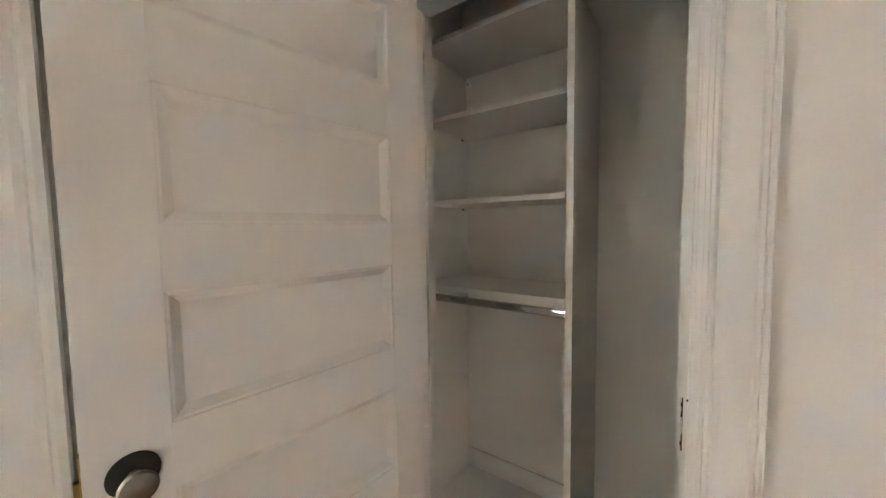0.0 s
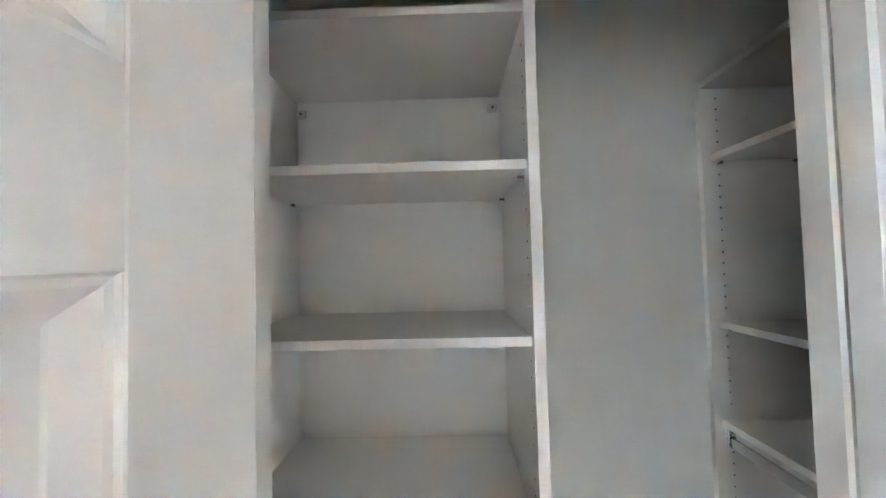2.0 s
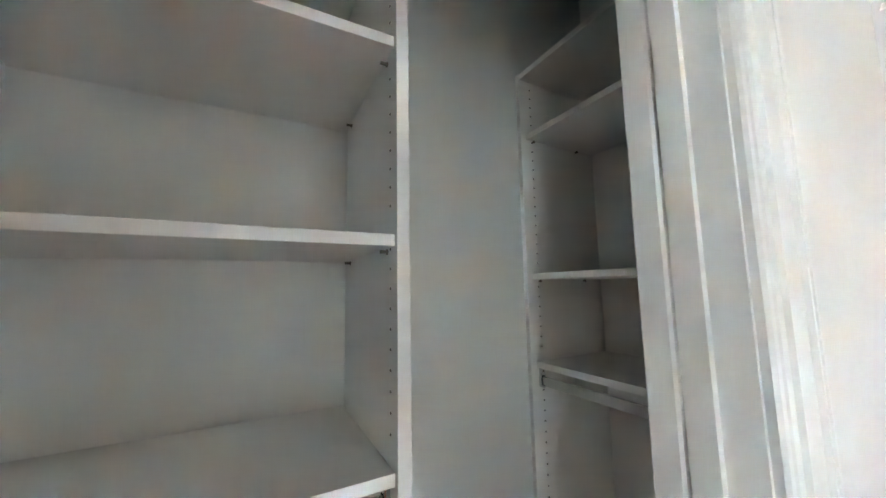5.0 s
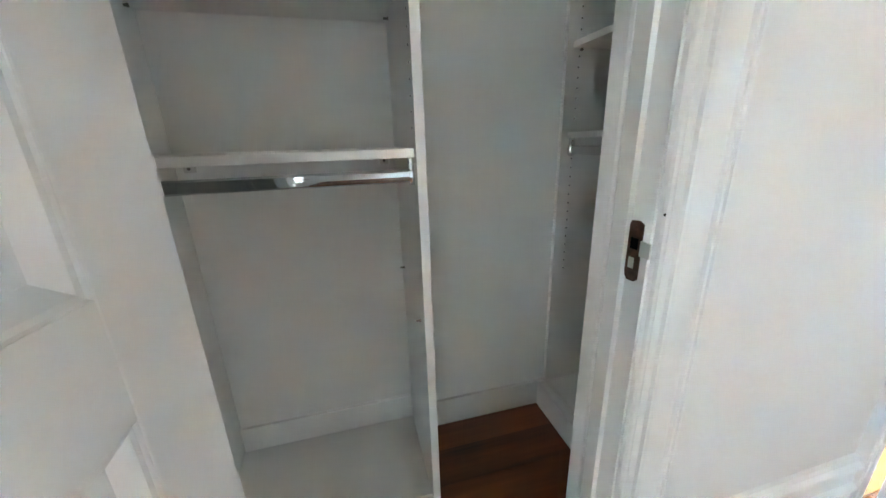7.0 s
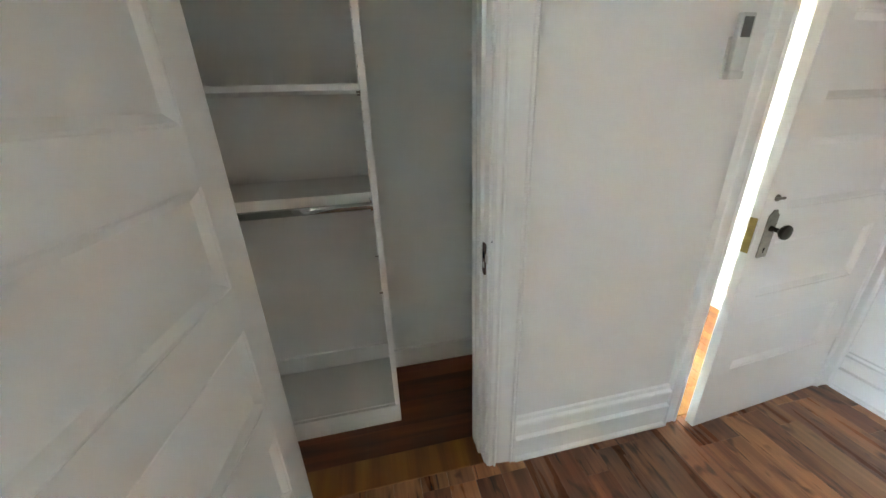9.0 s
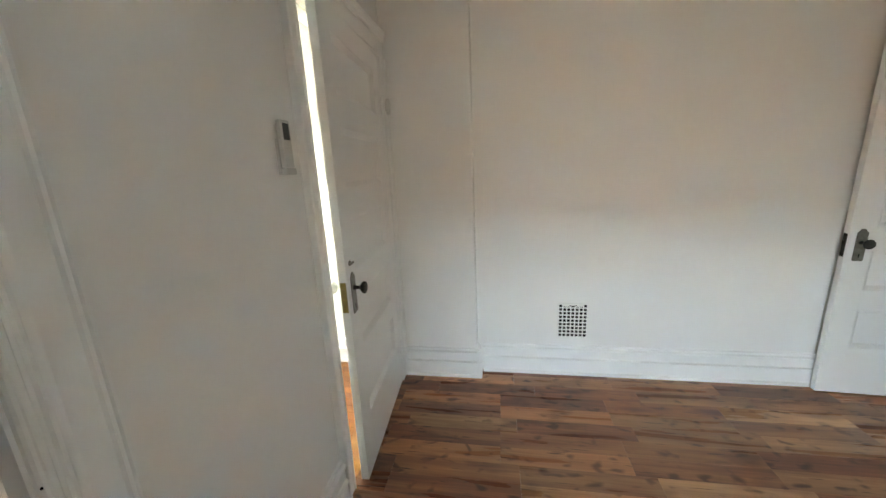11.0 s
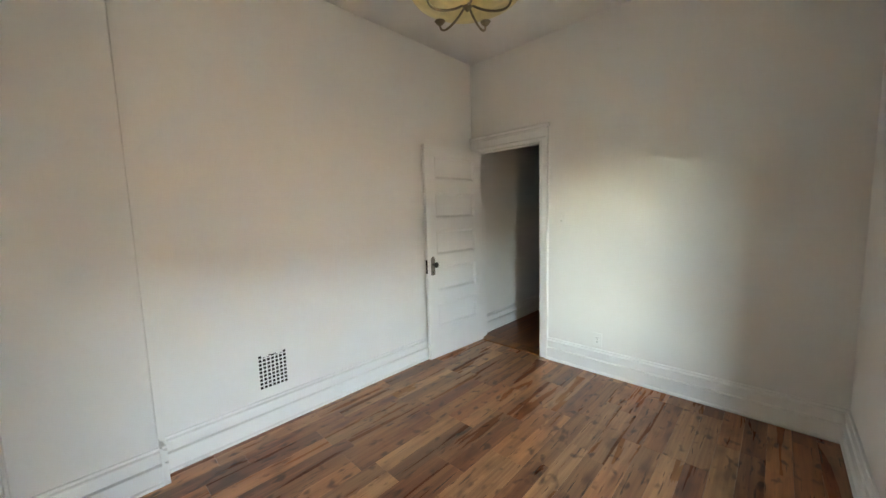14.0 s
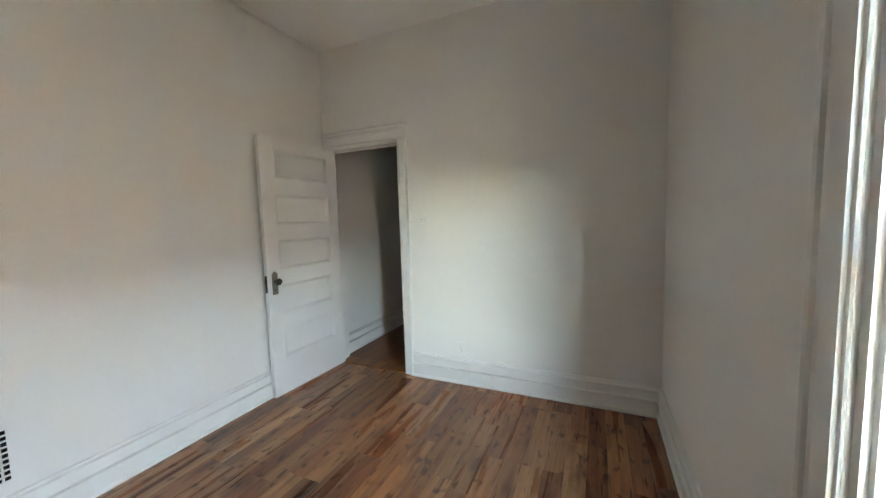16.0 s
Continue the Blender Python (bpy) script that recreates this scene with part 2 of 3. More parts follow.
def wall_along_x(name, x0, x1, y0, y1, top, holes, mat, label):
    bm = bmesh.new()
    at = x0
    for a, b, lo, hi in sorted(holes):
        box(bm, at, a, y0, y1, 0, top)
        if lo > 0:
            box(bm, a, b, y0, y1, 0, lo)
        box(bm, a, b, y0, y1, hi, top)
        at = b
    box(bm, at, x1, y0, y1, 0, top)
    return solid(name, bm, mat, label, "wall")


def wall_along_y(name, y0, y1, x0, x1, top, holes, mat, label):
    bm = bmesh.new()
    at = y0
    for a, b, lo, hi in sorted(holes):
        box(bm, x0, x1, at, a, 0, top)
        if lo > 0:
            box(bm, x0, x1, a, b, 0, lo)
        box(bm, x0, x1, a, b, hi, top)
        at = b
    box(bm, x0, x1, at, y1, 0, top)
    return solid(name, bm, mat, label, "wall")


# ---- plan ----
H = 2.92                       # ceiling
XW, XE, YS = -0.82, 1.935, -3.31
CL, CR, CTOP = -0.750, 0.005, 2.06     # closet doorway
NL, NR, NTOP = 0.925, 1.745, 2.04       # doorway to the bright room
SL, SR, STOP = 1.136, 1.87, 2.03        # doorway to the hall
WS, WN, WLO, WHI = -1.49, -0.88, 0.60, 2.06   # window
CHX, CHY = 1.845, -0.522                # chase beside the bright room's door

wall_along_x("wall_north", -1.10, 3.40, 0.0, 0.13, H, [(CL, CR, 0, CTOP), (NL, NR, 0, NTOP)], WALL, "matte warm white plaster wall round the closet")
wall_along_y("wall_east", YS - 0.13, 0.0, XE, XE + 0.13, H, [], WALL, "matte warm white plaster wall with an old vent")
wall_along_x("wall_south", XW - 0.13, XE + 0.13, YS - 0.13, YS, H, [(SL, SR, 0, STOP)], WALL, "matte white plaster wall with the hall doorway")
wall_along_y("wall_west", YS, 0.0, XW - 0.13, XW, H, [(WS, WN, WLO, WHI)], WALL, "matte white plaster wall with a tall window")
def chase_block():
    """Plaster corner with a rounded outer edge."""
    bm, r = bmesh.new(), 0.008
    ring = [(XE, 0.0), (CHX, 0.0)]
    ring += [(CHX + r - r * math.cos(a * math.pi / 12), CHY + r - r * math.sin(a * math.pi / 12)) for a in range(7)]
    ring += [(XE, CHY)]
    low = [bm.verts.new((x, y, 0)) for x, y in ring]
    high = [bm.verts.new((x, y, H)) for x, y in ring]
    for k in range(len(ring)):
        j = (k + 1) % len(ring)
        bm.faces.new((low[k], low[j], high[j], high[k]))
    bm.faces.new(low[::-1])
    bm.faces.new(high)

    bmesh.ops.recalc_face_normals(bm, faces=bm.faces)
    for f in bm.faces:
        f.smooth = abs(f.normal.z) < 0.5 and f.calc_area() < 0.03 and abs(f.normal.x) < 0.9999 and abs(f.normal.y) < 0.9999
    return bm


solid("wall_chase", chase_block(), WALL, "boxed-out white plaster chase in the corner", "wall")
solid("wall_closet_west", boxed(-1.10, -0.965, 0.13, 0.69, 0, H), CLOSET, "white painted closet side wall", "wall")
solid("wall_closet_north", boxed(-1.10, 0.80, 0.69, 0.81, 0, H), CLOSET, "pale grey white closet back wall", "wall")
solid("wall_closet_east", boxed(0.614, 0.80, 0.13, 0.69, 0, H), CLOSET, "white painted closet side wall", "wall")
# Unseen block, added to keep south-west sky off the north wall and closet.
solid("wall_sky_blocker", boxed(-4.2, -0.955, -7.5, -2.3, -0.9, 6.2), SKY_BLOCK, "unseen dark block added to hold back south-west sky light", "wall")
# hall beyond the south doorway
solid("wall_hall_east", boxed(1.95, 2.10, -7.0, YS - 0.13, 0, H), WALL, "dim white hall wall", "wall")
solid("wall_hall_west", boxed(0.55, 0.68, -7.0, YS - 0.13, 0, H), WALL, "dim white hall wall", "wall")
solid("wall_hall_south", boxed(0.55, 2.10, -7.13, -7.0, 0, H), WALL, "dim white hall end wall", "wall")
# bright room beyond the north doorway
NRY, NRX = 3.3, 1.97
wall_along_x("wall_bright_room_north", 0.67, NRX + 0.13, NRY, NRY + 0.13, H, [(0.95, 1.80, 0.7, 2.1)], WALL, "sunlit cream wall with a window", )
wall_along_y("wall_bright_room_east", 0.13, NRY, NRX, NRX + 0.13, H, [], WALL, "sunlit cream wall")
solid("wall_bright_room_west", boxed(0.67, 0.80, 0.81, NRY, 0, H), WALL, "sunlit cream wall", "wall")
solid("ceiling", boxed(-1.10, 3.40, -7.13, 3.43, H, H + 0.15), CEIL, "flat off-white painted ceiling", "ceiling")
solid("subfloor", boxed(-1.10, 3.40, -7.13, 3.43, -0.30, -0.022), OLDFLOOR, "dark wooden subfloor under the boards", "floor")


# ---- trim ----
CASE = [(0, 0), (0.115, 0), (0.115, 0.026), (0.110, 0.030), (0.100, 0.030), (0.094, 0.026), (0.091, 0.018), (0.080, 0.016),
        (0.030, 0.015), (0.024, 0.019), (0.016, 0.020), (0.012, 0.014), (0.004, 0.013), (0, 0.009)]
FLUTED = [(0, 0), (0.118, 0), (0.118, 0.020), (0.115, 0.026), (0.110, 0.026), (0.107, 0.021), (0.104, 0.025), (0.098, 0.025), (0.094, 0.019),
          (0.052, 0.016), (0.040, 0.013), (0.036, 0.021), (0.033, 0.026), (0.028, 0.026), (0.025, 0.020), (0.019, 0.019), (0.017, 0.0205),
          (0.009, 0.0205), (0.007, 0.018), (0.003, 0.016), (0, 0.011)]
HEADCAP = [(0.112, 0), (0.142, 0), (0.142, 0.040), (0.134, 0.044), (0.126, 0.036), (0.118, 0.032), (0.112, 0.028)]
BASE = [(0, 0), (0.030, 0), (0.030, 0.014), (0.023, 0.023), (0.021, 0.024), (0.021, 0.116), (0.029, 0.121), (0.029, 0.129), (0.015, 0.138), (0.0145, 0.194),
        (0.024, 0.199), (0.027, 0.206), (0.024, 0.214), (0.013, 0.220), (0.009, 0.234), (0, 0.238)]



def casing(name, put, a, b, top, label, sill=0.0, left=None, right=None, cap=True, outline=CASE):
    """Mitre-free old casing: two side boards, a head board, a cap. put(u, v, z): u along the wall, v out of it."""
    e = thing(name, Matrix(), label, "door casing" if sill == 0 else "window casing", "", "structure")
    full = max(u for u, v in outline)
    lw, rw = left or full, right or full

    def side(scale, u0, sign):
        bm = bmesh.new()
        prism(bm, [(u * scale / full, v) for u, v in outline], lambda u, v, s: put(u0 + sign * u, v, s), sill, top)
        return bm
    part("side_board", side(lw, a, -1), TRIM, e)
    part("side_board", side(rw, b, 1), TRIM, e)
    bm = bmesh.new()
    prism(bm, [(u * 0.115 / full, v) for u, v in outline], lambda u, v, s: put(s, v + 0.0015, top + u), a - lw, b + rw)
    part("head_board", bm, TRIM, e)
    if cap:
        bm = bmesh.new()
        prism(bm, HEADCAP, lambda u, v, s: put(s, v, top + u), a - lw - 0.012, b + rw + (0.012 if rw > 0.1 else 0))
        part("cap_moulding", bm, TRIM, e)
    return e


def jamb(name, put, a, b, top, depth, stop_at, label, inner=False):
    """Lining of a doorway: put(u, v, z), v into the wall."""
    e = thing(name, Matrix(), label, "door jamb", "", "structure")
    t = 0.006
    for u0, u1 in ((a - 0.02, a + t), (b - t, b + 0.02)):
        bm = bmesh.new()
        prism(bm, [(u0, -0.001), (u1, -0.001), (u1, depth + 0.001), (u0, depth + 0.001)], lambda u, v, s: put(u, v, s), 0, top - t)
        part("side_lining", bm, TRIM, e)
    bm = bmesh.new()
    prism(bm, [(a - 0.02, -0.001), (b + 0.02, -0.001), (b + 0.02, depth + 0.001), (a - 0.02, depth + 0.001)], lambda u, v, s: put(u, v, s), top - t, top + 0.02)
    part("head_lining", bm, TRIM, e)
    for u0, u1 in ((a + t, a + t + 0.012), (b - t - 0.012, b - t)):
        bm = bmesh.new()
        prism(bm, [(u0, stop_at), (u1, stop_at), (u1, stop_at + 0.035), (u0, stop_at + 0.035)], lambda u, v, s: put(u, v, s), 0, top - t - 0.012)
        part("door_stop", bm, TRIM, e)
        if inner:
            w0, w1, lead = stop_at + 0.043, depth + 0.002, 0.004
            face, back = (u1, u0) if u0 == a + t else (u0, u1)
            step = lead if face < back else -lead
            bm = bmesh.new()
            prism(bm, [(back, w0), (face + step, w0), (face, w0 + lead), (face, w1 - lead), (face + step, w1), (back, w1)], lambda u, v, s: put(u, v, s), 0, top - t - 0.012)
            part("inner_board", bm, TRIM, e)
    bm = bmesh.new()
    prism(bm, [(a + t, stop_at), (b - t, stop_at), (b - t, stop_at + 0.035), (a + t, stop_at + 0.035)], lambda u, v, s: put(u, v, s), top - t - 0.012, top - t)
    part("door_stop", bm, TRIM, e)
    return e


north = lambda u, v, z: (u, -v, z)
north_in = lambda u, v, z: (u, v, z)
south = lambda u, v, z: (u, YS + v, z)
south_in = lambda u, v, z: (u, YS - v, z)
west = lambda u, v, z: (XW + v, u, z)
closet_trim = casing("closet_casing", north, CL, CR, CTOP, "white gloss moulded wooden casing round the closet doorway", left=0.07, outline=FLUTED)
bm = bmesh.new()
lathe(bm, [(0.0026, 0.0), (0.0026, 0.0015)], 10, Matrix.Translation((CR + 0.002, -0.0135, 0.987)) @ Matrix.Rotation(math.pi / 2, 4, 'X'))
part("nail_hole", bm, BLACK, closet_trim, "small dark nail hole")
jamb("closet_jamb", north_in, CL, CR, CTOP, 0.13, 0.043, "white painted closet door jamb with a stop", inner=True)
casing("north_door_casing", north, NL, NR, NTOP, "narrow white moulded casing round the ajar door", left=0.085, right=0.09)
jamb("north_door_jamb", north_in, NL, NR, NTOP, 0.13, 0.05, "white painted door jamb with a stop")
casing("hall_door_casing", south, SL, SR, STOP, "white moulded casing round the hall doorway", left=0.085, right=0.064)
jamb("hall_door_jamb", south_in, SL, SR, STOP, 0.13, 0.05, "white painted hall door jamb with a stop")
casing("window_casing", west, WS, WN, WHI, "white moulded casing round the tall window", sill=WLO)


def baseboard(name, put, a, b, label, scale=0.88):
    bm = bmesh.new()
    prism(bm, [(u, v * scale) for u, v in BASE], put, a, b)
    solid(name, bm, TRIM, label, "baseboard")


baseboard("baseboard_north", lambda u, v, s: (s, -u, v), CR + 0.118, NL - 0.085, "tall white moulded wooden baseboard", 0.95)
baseboard("baseboard_chase_west", lambda u, v, s: (CHX - u, s, v), CHY - 0.030, -0.03, "tall white moulded wooden baseboard on the chase")
baseboard("baseboard_chase_south", lambda u, v, s: (s, CHY - u, v), CHX - 0.030, XE, "white moulded baseboard return on the chase")
baseboard("baseboard_east", lambda u, v, s: (XE - u, s, v), YS, CHY - 0.036, "tall white moulded wooden baseboard under the vent")
baseboard("baseboard_south", lambda u, v, s: (s, YS + u, v), XW, SL - 0.085, "tall white moulded wooden baseboard")
baseboard("baseboard_west", lambda u, v, s: (XW + u, s, v), YS, -0.001, "tall white moulded wooden baseboard")
baseboard("baseboard_hall", lambda u, v, s: (1.95 - u, s, v), -7.0, YS - 0.132, "tall white baseboard in the dim hall")
baseboard("baseboard_bright_room", lambda u, v, s: (NRX - u, s, v), 0.13, NRY, "tall white baseboard in the bright room")
solid("baseboard_closet", boxed(-0.31, 0.25, 0.676, 0.69, -0.022, 0.105), TRIM, "plain white closet baseboard", "baseboard")
solid("threshold_closet", boxed(CL + 0.006, CR - 0.006, 0.0, 0.13, -0.022, 0.004, bevel=0.003), THRESH, "worn orange brown wooden closet threshold", "threshold")
solid("threshold_hall", boxed(SL + 0.006, SR - 0.006, YS - 0.12, YS + 0.01, -0.022, 0.012, bevel=0.004), THRESH, "worn brown wooden hall threshold", "threshold")
solid("threshold_bright_room", boxed(NL + 0.006, NR - 0.006, 0.0, 0.13, -0.022, 0.008, bevel=0.003), THRESH, "worn wooden threshold under the ajar door", "threshold")


# ---- doors ----
def panel_mesh(bm, x0, x1, z0, z1, t):
    """One sunk panel with an ogee moulding on both faces."""
    steps = [(0.0, 0.001), (0.003, 0.004), (0.008, 0.0048), (0.025, 0.0162), (0.028, 0.0166)]
    for y_face, sgn in ((0.0, 1), (t, -1)):
        rings = []
        for inset, d in steps:
            y = y_face + sgn * d
            rings.append([bm.verts.new(p) for p in ((x0 + inset, y, z0 + inset), (x1 - inset, y, z0 + inset), (x1 - inset, y, z1 - inset), (x0 + inset, y, z1 - inset))])
        for a, b in zip(rings, rings[1:]):
            for i in range(4):
                bm.faces.new((a[i], a[(i + 1) % 4], b[(i + 1) % 4], b[i]))
        bm.faces.new(rings[-1])


def door(name, m, width, height, rows, stile, label, knob_z, plate_z, knob_a, knob_b, plate_mat, latch_mat, latch=0.065, rose=False, thumb=False):
    """Five-panel door hung at the local origin, leaf along +x, thickness along +y."""
    t = 0.036
    e = thing(name, m, label, "door", "", "structure")
    for x0, x1 in ((0, stile), (width - stile, width)):
        part("stile", boxed(x0, x1, 0, t, 0.008, height, bevel=0.0025), DOOR, e)
    edges = [0.008] + [z for r in rows for z in r] + [height]
    for z0, z1 in zip(edges[0::2], edges[1::2]):
        part("rail", boxed(stile - 0.001, width - stile + 0.001, 0.0006, t - 0.0006, z0, z1), DOOR, e)
    for z0, z1 in rows:
        bm = bmesh.new()
        panel_mesh(bm, stile - 0.001, width - stile + 0.001, z0 - 0.001, z1 + 0.001, t)
        part("panel", bm, DOOR, e)
    x = width - 0.060
    bm = bmesh.new()
    for sgn, y in ((1, t), (-1, 0)):
        prism(bm, [(-0.021, -0.085), (0.021, -0.085), (0.024, -0.078), (0.024, 0.072), (0.015, 0.080), (0.008, 0.092), (-0.008, 0.092), (-0.015, 0.080), (-0.024, 0.072), (-0.024, -0.078)],
              lambda u, v, s: (x + u, s, plate_z + v), y, y + sgn * 0.004)
    if rose:
        bm.free()
        bm = bmesh.new()
        for sgn, y in ((1, t), (-1, 0)):
            lathe(bm, [(0.036, 0.0), (0.036, 0.003), (0.031, 0.007), (0.014, 0.009)], 24, Matrix.Translation((x, y, knob_z)) @ Matrix.Rotation(-sgn * math.pi / 2, 4, 'X'))
    part("escutcheon", bm, plate_mat, e, "dark metal rosette" if rose else "worn metal escutcheon plate with a keyhole", smooth=rose)
    if thumb:
        bm = bmesh.new()
        lathe(bm, [(0.012, 0.0), (0.012, 0.003), (0.009, 0.006)], 16, Matrix.Translation((x + 0.012, 0, plate_z + 0.135)) @ Matrix.Rotation(math.pi / 2, 4, 'X'))
        box(bm, x - 0.010, x + 0.034, -0.014, -0.006, plate_z + 0.131, plate_z + 0.139, bevel=0.002)
        part("thumb_turn", bm, PEWTER, e, "small metal thumb turn")
    shape = [(0.011, 0.002), (0.010, 0.010), (0.0075, 0.018), (0.0075, 0.030), (0.016, 0.036), (0.024, 0.043), (0.0265, 0.050), (0.024, 0.056), (0.014, 0.060), (0.004, 0.061)]
    for mat, sgn, y in ((knob_a, 1, t), (knob_b, -1, 0)):
        bm = bmesh.new()
        lathe(bm, shape, 24, Matrix.Translation((x, y, knob_z)) @ Matrix.Rotation(-sgn * math.pi / 2, 4, 'X'))
        part("knob", bm, mat, e, smooth=True)
    for y in (() if rose else (-0.0045, t + 0.0045)):
        bm = bmesh.new()
        lathe(bm, [(0.004, -0.0008), (0.004, 0.0008)], 10, Matrix.Translation((x, y, plate_z - 0.052)) @ Matrix.Rotation(math.pi / 2, 4, 'X'))
        box(bm, x - 0.0018, x + 0.0018, y - 0.0008, y + 0.0008, plate_z - 0.068, plate_z - 0.052)
        part("keyhole", bm, BLACK, e)
    lp = part("latch_plate", boxed(width - 0.0005, width + 0.0022, 0.006, t - 0.006, plate_z - latch, plate_z + latch, bevel=0.0008), latch_mat, e, "metal latch plate in the door edge")
    part("latch_bolt", boxed(width + 0.001, width + 0.009, 0.012, t - 0.012, knob_z - 0.012, knob_z + 0.012, bevel=0.002), latch_mat, lp)
    for z in (0.25, height - 0.25):
        bm = bmesh.new()
        lathe(bm, [(0.003, -0.055), (0.0065, -0.05), (0.0065, 0.05), (0.003, 0.055)], 12, Matrix.Translation((-0.003, -0.005, z)))
        part("hinge", bm, TRIM, e, smooth=True)
    return e


ROWS = [(0.299, 0.536), (0.651, 0.888), (1.003, 1.238), (1.354, 1.592), (1.716, 1.935)]
# leaf along local +x; turned so that it stands in the room
door("door_closet", pose(-0.697, -0.030, 0, 0, 0, -96.4), 0.735, 2.055, ROWS, 0.115,
     "open white five-panel closet door with a dark knob", 0.942, 0.93, PEWTER, PEWTER, DARK, BRASS, rose=True)
door("door_bright_room", Matrix.Translation((1.738, -0.012, 0)) @ Matrix.Rotation(radians(4.0), 4, 'Z') @ Matrix.Diagonal((-1, 1, 1, 1)), 0.785, 2.035, ROWS, 0.115,
     "ajar white five-panel door with a dark knob and brass latch", 0.940, 0.915, PORCELAIN, BRONZE, PEWTER, BRASS, thumb=True)
door("door_hall", Matrix.Translation((1.853, -3.318, 0)) @ Matrix.Rotation(radians(87.0), 4, 'Z'), 0.775, 2.025, ROWS, 0.115,
     "wide open white five-panel door against the wall", 0.922, 0.905, DARK, DARK, PEWTER, BRONZE)

# strike plate in the closet jamb
e = thing("strike_plate", pose(CR - 0.0061, 0.028, 0.915), "rusty paint-worn strike plate in the closet jamb", "strike plate")
bm = bmesh.new()
prism(bm, [(-0.014, -0.050), (-0.008, -0.055), (0.007, -0.056), (0.013, -0.050), (0.016, -0.038), (0.016, 0.044), (0.012, 0.053), (-0.004, 0.055), (-0.014, 0.050)],
      lambda u, v, s: (s, u, v), 0.0, -0.003)
part("plate", bm, RUST, e)
part("latch_hole", boxed(-0.0042, -0.0028, -0.008, 0.008, 0.004, 0.024), BLACK, e, "dark latch hole")
part("bolt_hole", boxed(-0.0042, -0.0028, -0.004, 0.008, -0.032, -0.012, bevel=0.0005), PORCELAIN, e, "paint-filled bolt hole")
part("lip", boxed(-0.004, -0.001, -0.036, -0.013, -0.006, 0.022, bevel=0.0012), PORCELAIN, e, "paint-covered curved lip")
for z in (0.042, -0.044):
    bm = bmesh.new()
    lathe(bm, [(0.0045, -0.001), (0.0045, 0.0012), (0.003, 0.0018)], 12, Matrix.Translation((-0.003, 0.001, z)) @ Matrix.Rotation(-math.pi / 2, 4, 'Y'))
    part("screw", bm, RUST, e)

# ---- closet units ----
UF, UB = 0.309, 0.664        # front and back of the south-facing unit
UL, UR = -0.927, -0.332      # clear inside width
T = 0.019


def pins(parent, spots, axis):
    for x, y, z in spots:
        bm = bmesh.new()
        m = Matrix.Translation((x, y, z)) @ (Matrix.Rotation(math.pi / 2, 4, 'Y') if axis == 'x' else Matrix.Rotation(math.pi / 2, 4, 'X'))
        lathe(bm, [(0.003, -0.009), (0.003, 0.002), (0.0048, 0.002), (0.0048, 0.005)], 8, m)
        part("shelf_pin", bm, PEWTER, parent)


def hole_rows(parent, spots, axis, r=0.0027):
    """Small drilled holes as one mesh of dark discs, coloured for the shade inside."""
    bm = bmesh.new()
    for x, y, z in spots:
        m = Matrix.Translation((x, y, z)) @ (Matrix.Rotation(math.pi / 2, 4, 'Y') if axis == 'x' else Matrix.Rotation(math.pi / 2, 4, 'X'))
        lathe(bm, [(r, -0.001), (r, 0.0008)], 8, m)
    tagged(part("drilled_holes", bm, GREY, parent, "rows of small drilled shelf holes"), kind="stuff")


def rod(name, m, length, label):
    """Oval chrome wardrobe rail along +x with an end socket at each end."""
    e = thing(name, m, label, "closet rod")
    pts = [(0.0075 * math.cos(a), 0.0075 * math.sin(a) + (0.0075 if math.sin(a) >= 0 else -0.0075)) for a in [2 * math.pi * i / 24 for i in range(24)]]
    bm = bmesh.new()
    prism(bm, pts, lambda u, v, s: (s, u, v), 0.002, length - 0.002)
    part("rail", bm, CHROME, e, smooth=True)
    for s0, s1 in ((0, 0.010), (length - 0.010, length)):
        bm = bmesh.new()
        prism(bm, [(u * 1.45, v * 1.3 - 0.002) for u, v in pts], lambda u, v, s: (s, u, v), s0, s1)
        box(bm, s0, s0 + 0.003 if s0 == 0 else s1, -0.009, 0.009, 0.010, 0.040, bevel=0.001)
        sock = part("socket", bm, CHROME, e, "chrome end socket", smooth=True)
        bm = bmesh.new()
        lathe(bm, [(0.0035, -0.001), (0.0035, 0.0115)], 10, Matrix.Translation((s0, 0, 0.030)) @ Matrix.Rotation(math.pi / 2, 4, 'Y'))
        part("screw", bm, PEWTER, sock)
    return e


